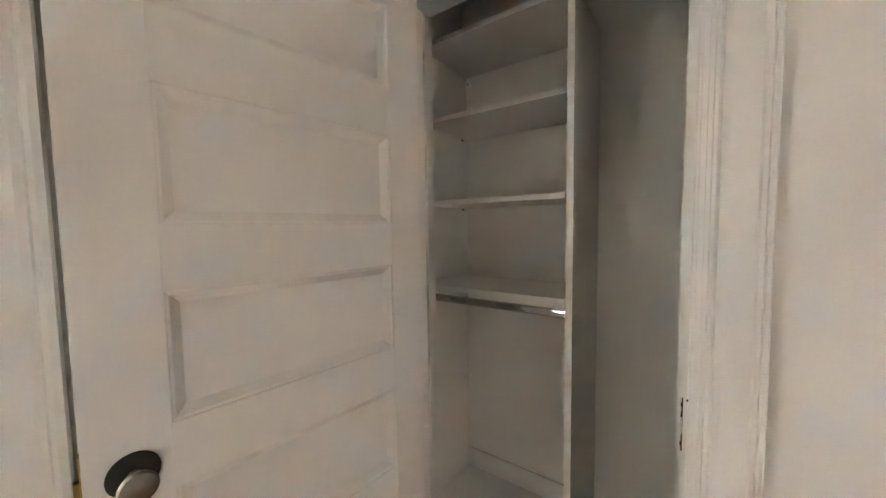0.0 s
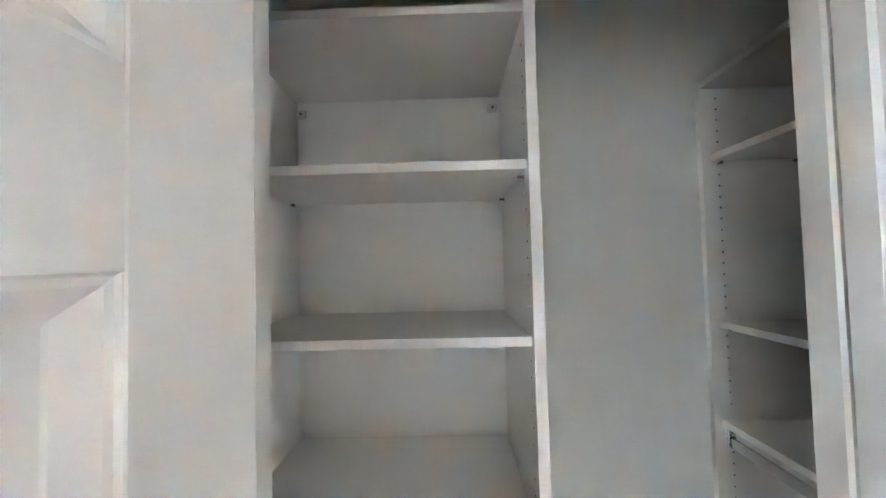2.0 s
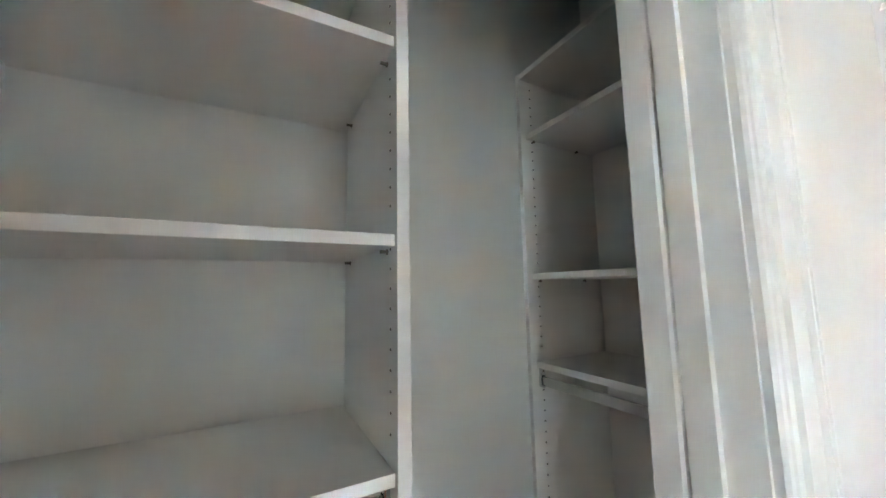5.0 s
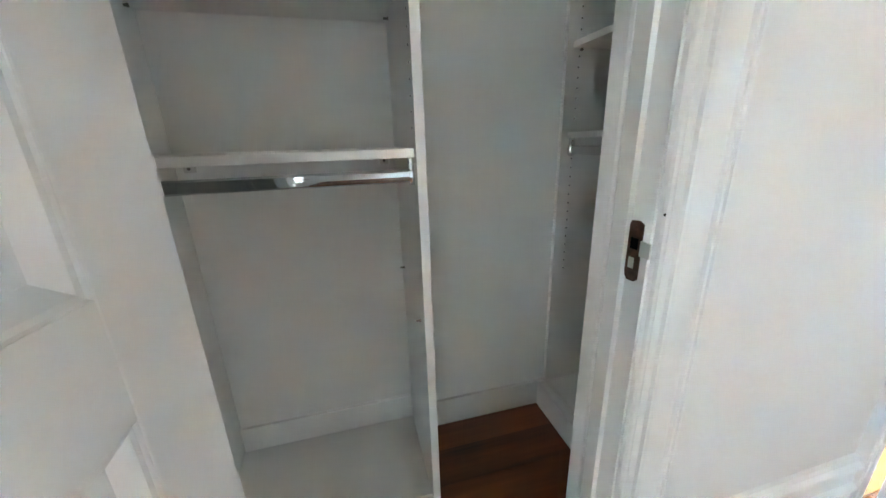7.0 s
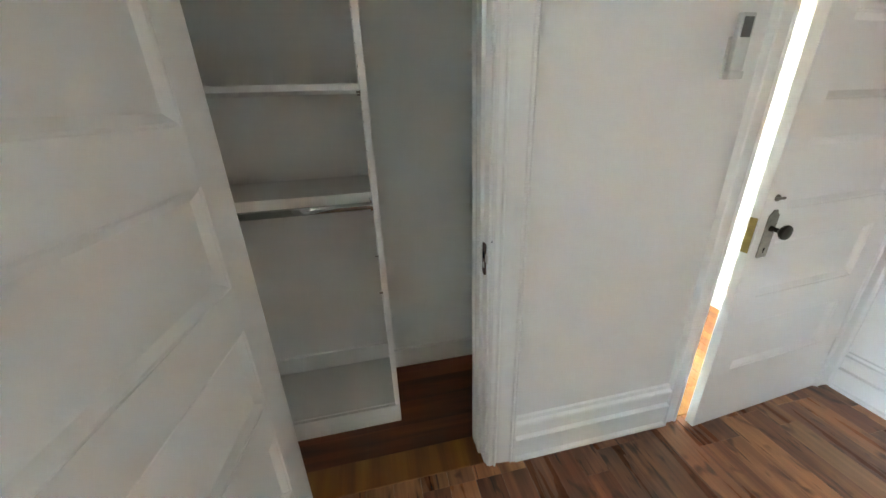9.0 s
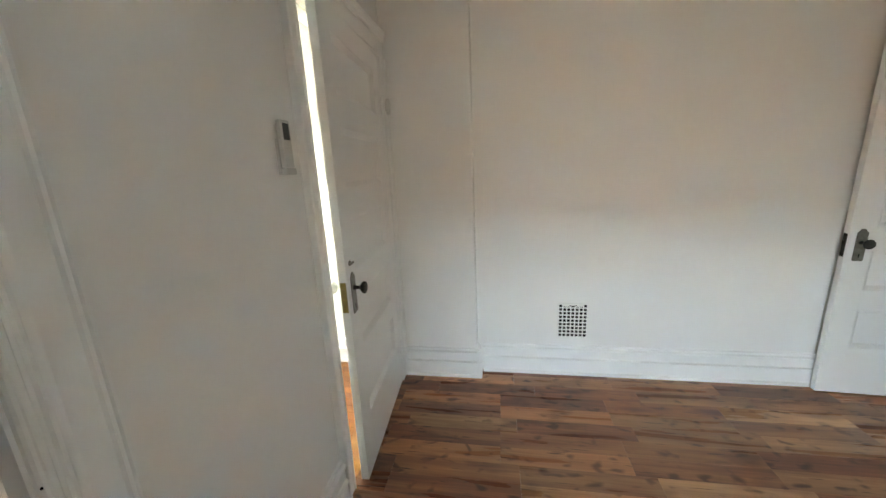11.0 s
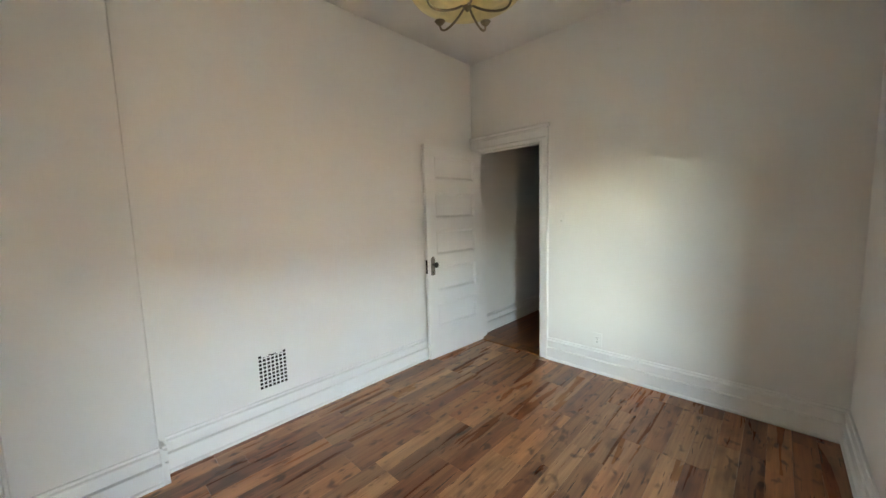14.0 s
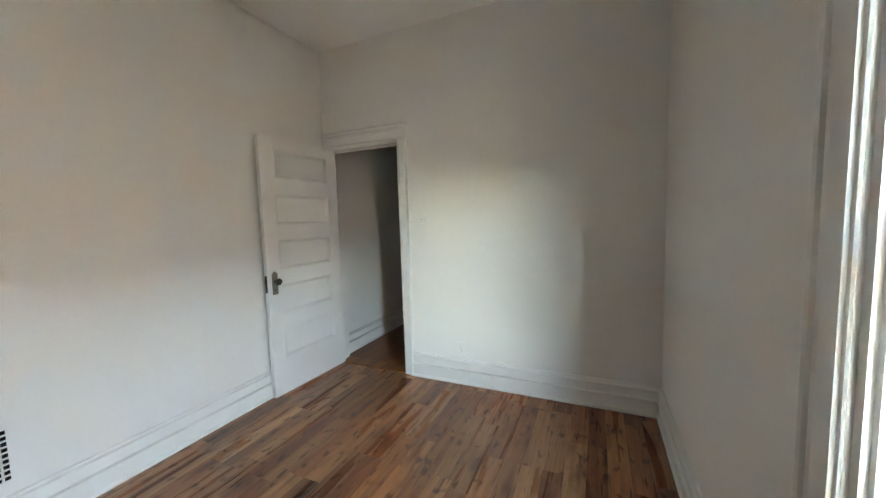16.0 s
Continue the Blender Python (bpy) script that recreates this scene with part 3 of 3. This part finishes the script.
def shelving_a():
    e = thing("closet_shelving_unit", Matrix(), "white melamine shelving unit facing the doorway, empty", "shelving unit", "closet shelving")
    bv = 0.0012
    part("side_panel", boxed(UL - T, UL, UF, UB, -0.022, 2.098, bevel=bv), MELAMINE, e)
    part("side_panel", boxed(UR, UR + T + 0.003, UF, UB + 0.008, -0.022, 2.098, bevel=bv), MELAMINE, e)
    mid = (UL + UR) / 2
    for x0, x1 in ((UL, mid), (UR, mid)):
        bm = bmesh.new()
        prism(bm, [(x0, UB), (x1, UB - 0.0025), (x1, UB + 0.006), (x0, UB + 0.008)], lambda u, v, s: (u, v, s), -0.02, 2.088)
        part("back_panel", bm, MELAMINE, e, "thin white back sheet creased along its fold")
    part("top_panel", boxed(UL + 0.0005, UR - 0.0005, UF + 0.001, UB - 0.0005, 2.071, 2.090, bevel=bv), MELAMINE, e)
    for z in (1.784, 1.449, 1.097):
        part("shelf", boxed(UL + 0.002, UR - 0.003, UF + 0.002, UB - 0.001, z - T, z, bevel=bv), MELAMINE, e)
    part("bottom_shelf", boxed(UL + 0.001, UR - 0.001, UF + 0.014, UB - 0.001, 0.072, 0.091, bevel=bv), MELAMINE, e)
    part("kick_board", boxed(UL - T, UR + T, UF - 0.004, UF + 0.012, -0.022, 0.088, bevel=bv), MELAMINE, e)
    part("back_cleat", boxed(UL + 0.001, UR - 0.001, UB - 0.014, UB - 0.0006, 0.0915, 0.185, bevel=0.002), MELAMINE, e, "white cleat board low on the back")
    for x, z in ((UL + 0.014, 2.035), (UR - 0.020, 2.035), (UL + 0.036, 1.058), (UR - 0.036, 1.058)):
        bm = bmesh.new()
        box(bm, x - 0.014, x + 0.014, UB - 0.012, UB - 0.0005, z - 0.011, z + 0.011, bevel=0.003)
        hb = part("hanging_bracket", bm, PLASTIC, e, "small white wall hanging bracket")
        bm = bmesh.new()
        lathe(bm, [(0.004, 0.0), (0.004, 0.003)], 10, Matrix.Translation((x, UB - 0.012, z)) @ Matrix.Rotation(math.pi / 2, 4, 'X'))
        part("screw", bm, PEWTER, hb)
    ps = []
    for z in (1.784, 1.449):
        for y in (UF + 0.045, UB - 0.05):
            ps += [(UL + 0.004, y, z - T - 0.005), (UR - 0.004, y, z - T - 0.005)]
    ps += [(UL + 0.004, UF + 0.05, 0.72), (UR - 0.004, UF + 0.05, 0.66), (UR - 0.004, UB - 0.05, 0.72)]
    pins(e, ps, 'x')
    hs = [(x, y, 1.14 + 0.032 * i) for x in (UL, UR) for y in (UF + 0.030,) for i in range(10)]
    hs += [(x, UF + 0.030, 1.50 + 0.032 * i) for x in (UL, UR) for i in range(8)] + [(x, UF + 0.030, 1.83 + 0.032 * i) for x in (UL, UR) for i in range(7)]
    hole_rows(e, hs, 'x', 0.0022)


shelving_a()
rod("closet_rod", pose(UL + 0.0005, UF + 0.040, 1.037), UR - UL - 0.001, "polished oval chrome rod under the lowest shelf")

RF, RB = 0.252, 0.605        # front and back of the west-facing unit (x)
RN, RS = 0.672, 0.150        # clear inside (y)


def shelving_b():
    e = thing("closet_shelving_unit", Matrix(), "white melamine shelving unit on the closet's end wall, empty", "shelving unit", "closet shelving")
    bv = 0.0012
    part("side_panel", boxed(RF, RB, RN, RN + 0.017, -0.022, 2.098, bevel=bv), MELAMINE, e)
    part("side_panel", boxed(RF, RB, RS - 0.017, RS, -0.022, 2.098, bevel=bv), MELAMINE, e)
    part("back_panel", boxed(RB, RB + 0.007, RS, RN, -0.02, 2.088), MELAMINE, e)
    part("top_panel", boxed(RF + 0.001, RB - 0.0005, RS + 0.0005, RN - 0.0005, 2.076, 2.095, bevel=bv), MELAMINE, e)
    for z in (1.882, 1.405, 1.126):
        part("shelf", boxed(RF + 0.022, RB - 0.001, RS + 0.001, RN - 0.001, z - T, z, bevel=bv), MELAMINE, e)
    part("bottom_shelf", boxed(RF + 0.002, RB - 0.001, RS + 0.001, RN - 0.001, 0.085, 0.104, bevel=bv), MELAMINE, e)
    part("kick_board", boxed(RF - 0.033, RF + 0.0008, RS - 0.017, RN + 0.003, -0.022, 0.100, bevel=bv), MELAMINE, e)
    part("back_cleat", boxed(RB - 0.014, RB - 0.0006, RS + 0.001, RN - 0.001, 0.1045, 0.19, bevel=0.002), MELAMINE, e)
    pins(e, [(x, RN - 0.004, z - T - 0.005) for z in (1.882, 1.405) for x in (RF + 0.05, RB - 0.092)], 'y')
    hs = [(RF + 0.047, RN, 0.62 + 0.032 * i) for i in range(14)] + [(RF + 0.047, RN, 1.17 + 0.032 * i) for i in range(7)]
    hs += [(RF + 0.047, RN, 1.44 + 0.032 * i) for i in range(14)] + [(RF + 0.047, RN, 1.92 + 0.032 * i) for i in range(5)]
    hole_rows(e, hs, 'y')


shelving_b()
rod("closet_rod", pose(RF + 0.040, RS + 0.0005, 1.066, 0, 0, 90), RN - RS - 0.001, "polished oval chrome rod in the end unit")

# ---- fixtures ----
def remote_control():
    e = thing("wall_remote", pose(0.738, 0.0, 1.490), "white handheld remote in a wall cradle", "remote control")
    part("cradle", boxed(-0.026, 0.026, -0.010, 0.0, -0.070, 0.040, bevel=0.003), REMOTE, e, "white plastic wall cradle")
    part("cradle_lip", boxed(-0.027, 0.027, -0.030, -0.0102, -0.072, -0.050, bevel=0.004), REMOTE, e)
    body = part("body", boxed(-0.0235, 0.0235, -0.027, -0.0105, -0.0495, 0.095, bevel=0.004), REMOTE, e, "slim white remote body")
    part("display", boxed(-0.016, 0.016, -0.0282, -0.0268, 0.035, 0.085, bevel=0.0005), GREY, body, "dark grey display")
    part("button", boxed(-0.008, 0.008, -0.0288, -0.0268, 0.016, 0.026, bevel=0.0006), REMOTE, body)


remote_control()


def vent():
    e = thing("wall_vent", pose(XE, -1.151, 0.391), "old painted-over wall vent with square holes", "vent grille")
    nx, nz, hw, hh = 7, 9, 0.091, 0.117
    # The wall is solid here; a black sheet paints the duct's darkness.
    part("duct_shade", boxed(-0.0012, 0.0, -hw, hw, -hh, hh), BLACK, e, "flat black sheet for the shade in the duct")
    px, pz = 2 * hw / nx, 2 * hh / nz
    for i in range(nx + 1):
        y = -hw + i * px
        part("upright_bar", boxed(-0.005, -0.0012, y - 0.0041, y + 0.0041, -hh - 0.005, hh + 0.005, bevel=0.001), WALL, e)
    for i in range(nz + 1):
        z = -hh + i * pz
        part("cross_bar", boxed(-0.0052, -0.0012, -hw - 0.004, hw + 0.004, z - 0.0041, z + 0.0041, bevel=0.001), WALL, e)
    bm = bmesh.new()
    box(bm, -0.0062, -0.0014, -0.062, 0.062, hh - pz + 0.009, hh + 0.004, bevel=0.001)
    part("damper_cover", bm, WALL, e, "painted damper plate over the top row")
    bm = bmesh.new()
    tube(bm, [(-0.007, -0.022 + 0.044 * k / 8, hh - 0.008 - 0.006 * math.sin(math.pi * k / 8)) for k in range(9)], 0.0026, 8)
    part("damper_slot", bm, BLACK, e, "dark curved damper slot", smooth=True)


vent()


def outlet(name, m, label, category, toggle):
    e = thing(name, m, label, category)
    part("plate", boxed(-0.035, 0.035, 0.0, 0.006, -0.057, 0.057, bevel=0.002), TRIM, e)
    if toggle:
        part("toggle", boxed(-0.005, 0.005, 0.0062, 0.018, -0.006, 0.012, bevel=0.0015), TRIM, e, "small white toggle lever")
    else:
        for z in (0.020, -0.020):
            r = part("receptacle", boxed(-0.016, 0.016, 0.0062, 0.0082, z - 0.014, z + 0.014, bevel=0.0018), TRIM, e)
            for x in (-0.006, 0.006):
                part("slot", boxed(x - 0.001, x + 0.001, 0.0078, 0.0088, z - 0.004, z + 0.006), BLACK, r)
    for z in ((0.030, -0.030) if toggle else (0.0,)):
        bm = bmesh.new()
        lathe(bm, [(0.003, 0), (0.003, 0.0015)], 10, Matrix.Translation((0, 0.006, z)) @ Matrix.Rotation(-math.pi / 2, 4, 'X'))
        part("screw", bm, PEWTER, e)


outlet("wall_outlet", pose(0.597, YS, 0.290), "white duplex outlet above the baseboard", "outlet", False)
outlet("light_switch", pose(0.925, YS, 1.335), "white single toggle light switch plate", "light switch", True)
e = thing("door_sensor", pose(1.795, -0.0305, 1.78), "small white alarm sensor on the door casing", "door sensor")
part("sensor_body", boxed(-0.013, 0.013, -0.018, 0.0, -0.045, 0.045, bevel=0.004), PLASTIC, e)
part("sensor_magnet", boxed(-0.036, -0.018, -0.014, 0.0, -0.030, 0.030, bevel=0.003), PLASTIC, e)


def chandelier():
    cx, cy = 0.66, -1.72
    e = thing("chandelier", pose(cx, cy, H + 0.015), "bronze five-arm chandelier with an amber glass bowl", "chandelier")
    bm = bmesh.new()
    lathe(bm, [(0.068, -0.0152), (0.068, -0.025), (0.05, -0.041), (0.014, -0.051)], 28)
    part("canopy", bm, LAMPMETAL, e, smooth=True)
    bm = bmesh.new()
    lathe(bm, [(0.008, -0.019), (0.008, -0.28), (0.020, -0.30), (0.024, -0.33), (0.012, -0.36), (0.012, -0.46), (0.024, -0.535), (0.024, -0.558), (0.010, -0.572), (0.003, -0.58)], 16)
    part("stem", bm, LAMPMETAL, e, smooth=True)
    bm = bmesh.new()
    rim = [(0.022, -0.505), (0.12, -0.498), (0.21, -0.475), (0.265, -0.445), (0.29, -0.41), (0.292, -0.402), (0.286, -0.404), (0.258, -0.440), (0.205, -0.469), (0.118, -0.492), (0.022, -0.498)]
    lathe(bm, [(r, z - 0.052) for r, z in rim], 40)
    part("bowl", bm, AMBER, e, "mottled amber glass bowl", smooth=True)
    for k in range(5):
        a = radians(66 + 72 * k)
        d = Vector((math.cos(a), math.sin(a), 0))
        path = []
        for s in range(25):
            f = s / 24
            r = 0.015 * (1 - f) ** 3 + 3 * 0.05 * f * (1 - f) ** 2 + 3 * 0.20 * f * f * (1 - f) + 0.205 * f ** 3
            z = -0.545 * (1 - f) ** 3 - 3 * 0.585 * f * (1 - f) ** 2 - 3 * 0.635 * f * f * (1 - f) - 0.555 * f ** 3
            path.append(d * r + Vector((0, 0, z)))
        end = path[-1]
        bm = bmesh.new()
        tube(bm, path, 0.0055, 8)
        arm = part("arm", bm, LAMPMETAL, e, smooth=True)
        bm = bmesh.new()
        lathe(bm, [(0.006, -0.004), (0.018, 0.004), (0.028, 0.016), (0.026, 0.018), (0.012, 0.012)], 16, Matrix.Translation(end))
        part("drip_cup", bm, LAMPMETAL, arm, smooth=True)
        bm = bmesh.new()
        lathe(bm, [(0.0105, 0.010), (0.0105, 0.10), (0.006, 0.104)], 14, Matrix.Translation(end))
        part("candle_sleeve", bm, PLASTIC, arm, "white candle sleeve", smooth=True)


chandelier()


# ---- windows ----
def window(name, m, w, h, label):
    """Double-hung sash in an opening: x along the wall, y outward, z up from the sill."""
    e = thing(name, m, label, "window", "", "structure")
    fr = part("window_frame", boxed(0, 0.022, 0.0, 0.129, 0, h), TRIM, e)
    part("window_frame", boxed(w - 0.022, w, 0.0, 0.129, 0, h), TRIM, e)
    part("window_frame", boxed(0.022, w - 0.022, 0.0, 0.129, h - 0.022, h), TRIM, e)
    part("window_sill", boxed(-0.13, w + 0.13, -0.045, 0.129, -0.030, 0.0, bevel=0.004), TRIM, e)
    for x in (0.022, w - 0.036):
        part("sash_stop", boxed(x, x + 0.014, 0.012, 0.034, 0.0005, h - 0.0225), TRIM, e)
    mid = h * 0.5
    for z0, z1, y in ((0.002, mid + 0.02, 0.036), (mid - 0.02, h - 0.024, 0.076)):
        s = part("sash", boxed(0.024, 0.066, y, y + 0.036, z0, z1, bevel=0.003), TRIM, e)
        part("sash_stile", boxed(w - 0.066, w - 0.024, y, y + 0.036, z0, z1, bevel=0.003), TRIM, e)
        part("sash_rail", boxed(0.0665, w - 0.0665, y + 0.001, y + 0.035, z0 + 0.001, z0 + 0.055, bevel=0.003), TRIM, e)
        part("sash_rail", boxed(0.0665, w - 0.0665, y + 0.001, y + 0.035, z1 - 0.040, z1 - 0.001, bevel=0.003), TRIM, e)
        p = part("pane", boxed(0.0672, w - 0.0672, y + 0.016, y + 0.019, z0 + 0.0565, z1 - 0.0415), GLASS, e, "clear window pane")
        p.visible_shadow = False
    return e


window("window_1", pose(XW - 0.0005, WS, WLO, 0, 0, 90), WN - WS, WHI - WLO, "white double-hung sash window letting in daylight")
window("window_2", pose(0.95, NRY + 0.0005, 0.7), 0.85, 1.4, "bright double-hung sash window in the next room")

# ---- outside ----
solid("ground", boxed(-400, 400, -400, 400, -1.10, -0.90), GROUND, "dry yard ground reaching the horizon", "ground")
# Unseen; roofline sized to stop the sky light partway up the east wall.
house = thing("skyline_house", pose(-8.0, 0, -0.9), "unseen plain house across the yard, sized for its skyline", "house")
part("wall", boxed(-6, 0, -6.5, 6.5, 0, 4.1), SIDING, house)
bm = bmesh.new()
prism(bm, [(-6.4, 4.1), (0.4, 4.1), (0.4, 4.22), (-3.0, 5.75), (-6.4, 4.22)], lambda u, v, s: (u, s, v), -6.8, 6.8)
part("roof", bm, ROOF, house)
bm = bmesh.new()
for z in range(20):
    prism(bm, [(0.0, 0.2 * z + 0.02), (0.022, 0.2 * z + 0.02), (0.004, 0.2 * z + 0.215), (0.0, 0.2 * z + 0.215)], lambda u, v, s: (u, s, v), -6.5, 6.5)
part("siding", bm, SIDING, house, "lapped siding boards")

# Unseen; added only to block the bright sky near the north-west horizon.
horizon_block = thing("skyline_house", pose(-17.0, 20.0, -0.9), "unseen low house shape added to hide the horizon glow", "house")
part("wall", boxed(-8, 8, 0, 7, 0, 3.4), SIDING, horizon_block)
bm = bmesh.new()
prism(bm, [(-0.4, 3.4), (7.4, 3.4), (7.4, 3.52), (3.5, 5.0), (-0.4, 3.52)], lambda u, v, s: (s, u, v), -8.4, 8.4)
part("roof", bm, ROOF, horizon_block)

# ---- floors, board by board ----
def boards(parent, mat, x0, x1, y0, y1, width, length, z0, z1, gap=0.0008, seed=1, holes=()):
    rnd = random.Random(seed)
    x = x0
    cache = {}
    while x < x1 - 0.004:
        w = min(width, x1 - x)
        y = y0 - rnd.random() * length
        while y < y1:
            a, b = max(y, y0), min(y + length, y1)
            if b - a > 0.01:
                key = (round(w, 3), round(b - a, 3))
                if key not in cache:
                    cache[key] = mesh_of("board", boxed(gap, w - gap, gap, b - a - gap, z0, z1, bevel=0.0007), mat)
                ob = new("board", cache[key])
                ob.location = (x, a, 0)
                ob.parent = parent
            y += length
        x += width


room_floor = thing("floor", Matrix(), "dark brown knotty laminate plank floor", "floor", "", "structure")


def planks(parent, mat, x0, x1, y0, y1, width, length, seam_x, seam_y, seed):
    """Short planks along y in columns; many butt joints fall on common lines."""
    rnd = random.Random(seed)
    x = seam_x - math.ceil((seam_x - x0) / width) * width
    cache = {}
    while x < x1:
        y = seam_y + rnd.choice((0.0, 0.0, -0.09, 0.31, 0.25, 0.40)) - 8 * length
        while y < y1:
            box4 = (max(x, x0), min(x + width, x1), max(y, y0), min(y + length, y1))
            if box4[1] - box4[0] > 0.004 and box4[3] - box4[2] > 0.004:
                key = (round(box4[1] - box4[0], 3), round(box4[3] - box4[2], 3))
                if key not in cache:
                    cache[key] = mesh_of("plank", boxed(0.0004, key[0] - 0.0004, 0.0004, key[1] - 0.0004, -0.021, 0.0, bevel=0.0005), mat)
                ob = new("plank", cache[key])
                ob.location = (box4[0], box4[2], 0)
                ob.parent = parent
            y += length
        x += width


planks(room_floor, FLOOR, XW, XE, YS, 0.0, 0.107, 0.615, 1.55, -1.905, 4)
closet_floor = thing("floor_closet", Matrix(), "dark stained old wooden closet floorboards", "floor", "", "structure")
hall_floor = thing("floor_hall", Matrix(), "dark reddish old wooden hall floorboards", "floor", "", "structure")
boards(hall_floor, OLDFLOOR, 0.68, 1.95, -7.0, YS - 0.13, 0.085, 2.2, -0.021, 0.0, seed=9)
# closet boards run across the doorway
y = 0.13
while y < 0.685:
    w = min(0.142, 0.69 - y)
    ob = new("board", mesh_of("board", boxed(0.0003, w - 0.0003, -0.665, 0.96, -0.0215, -0.010, bevel=0.0005), OLDFLOOR))
    ob.matrix_world = pose(0, y, 0, 0, 0, 90)
    ob.parent = closet_floor
    y += 0.142
bm = bmesh.new()
x = 0.80
while x < NRX:
    box(bm, x + 0.001, min(x + 0.06, NRX) - 0.001, 0.13, NRY, -0.021, 0.0)
    x += 0.06
solid("floor_bright_room", bm, OAK, "sunlit orange oak strip floor", "floor")
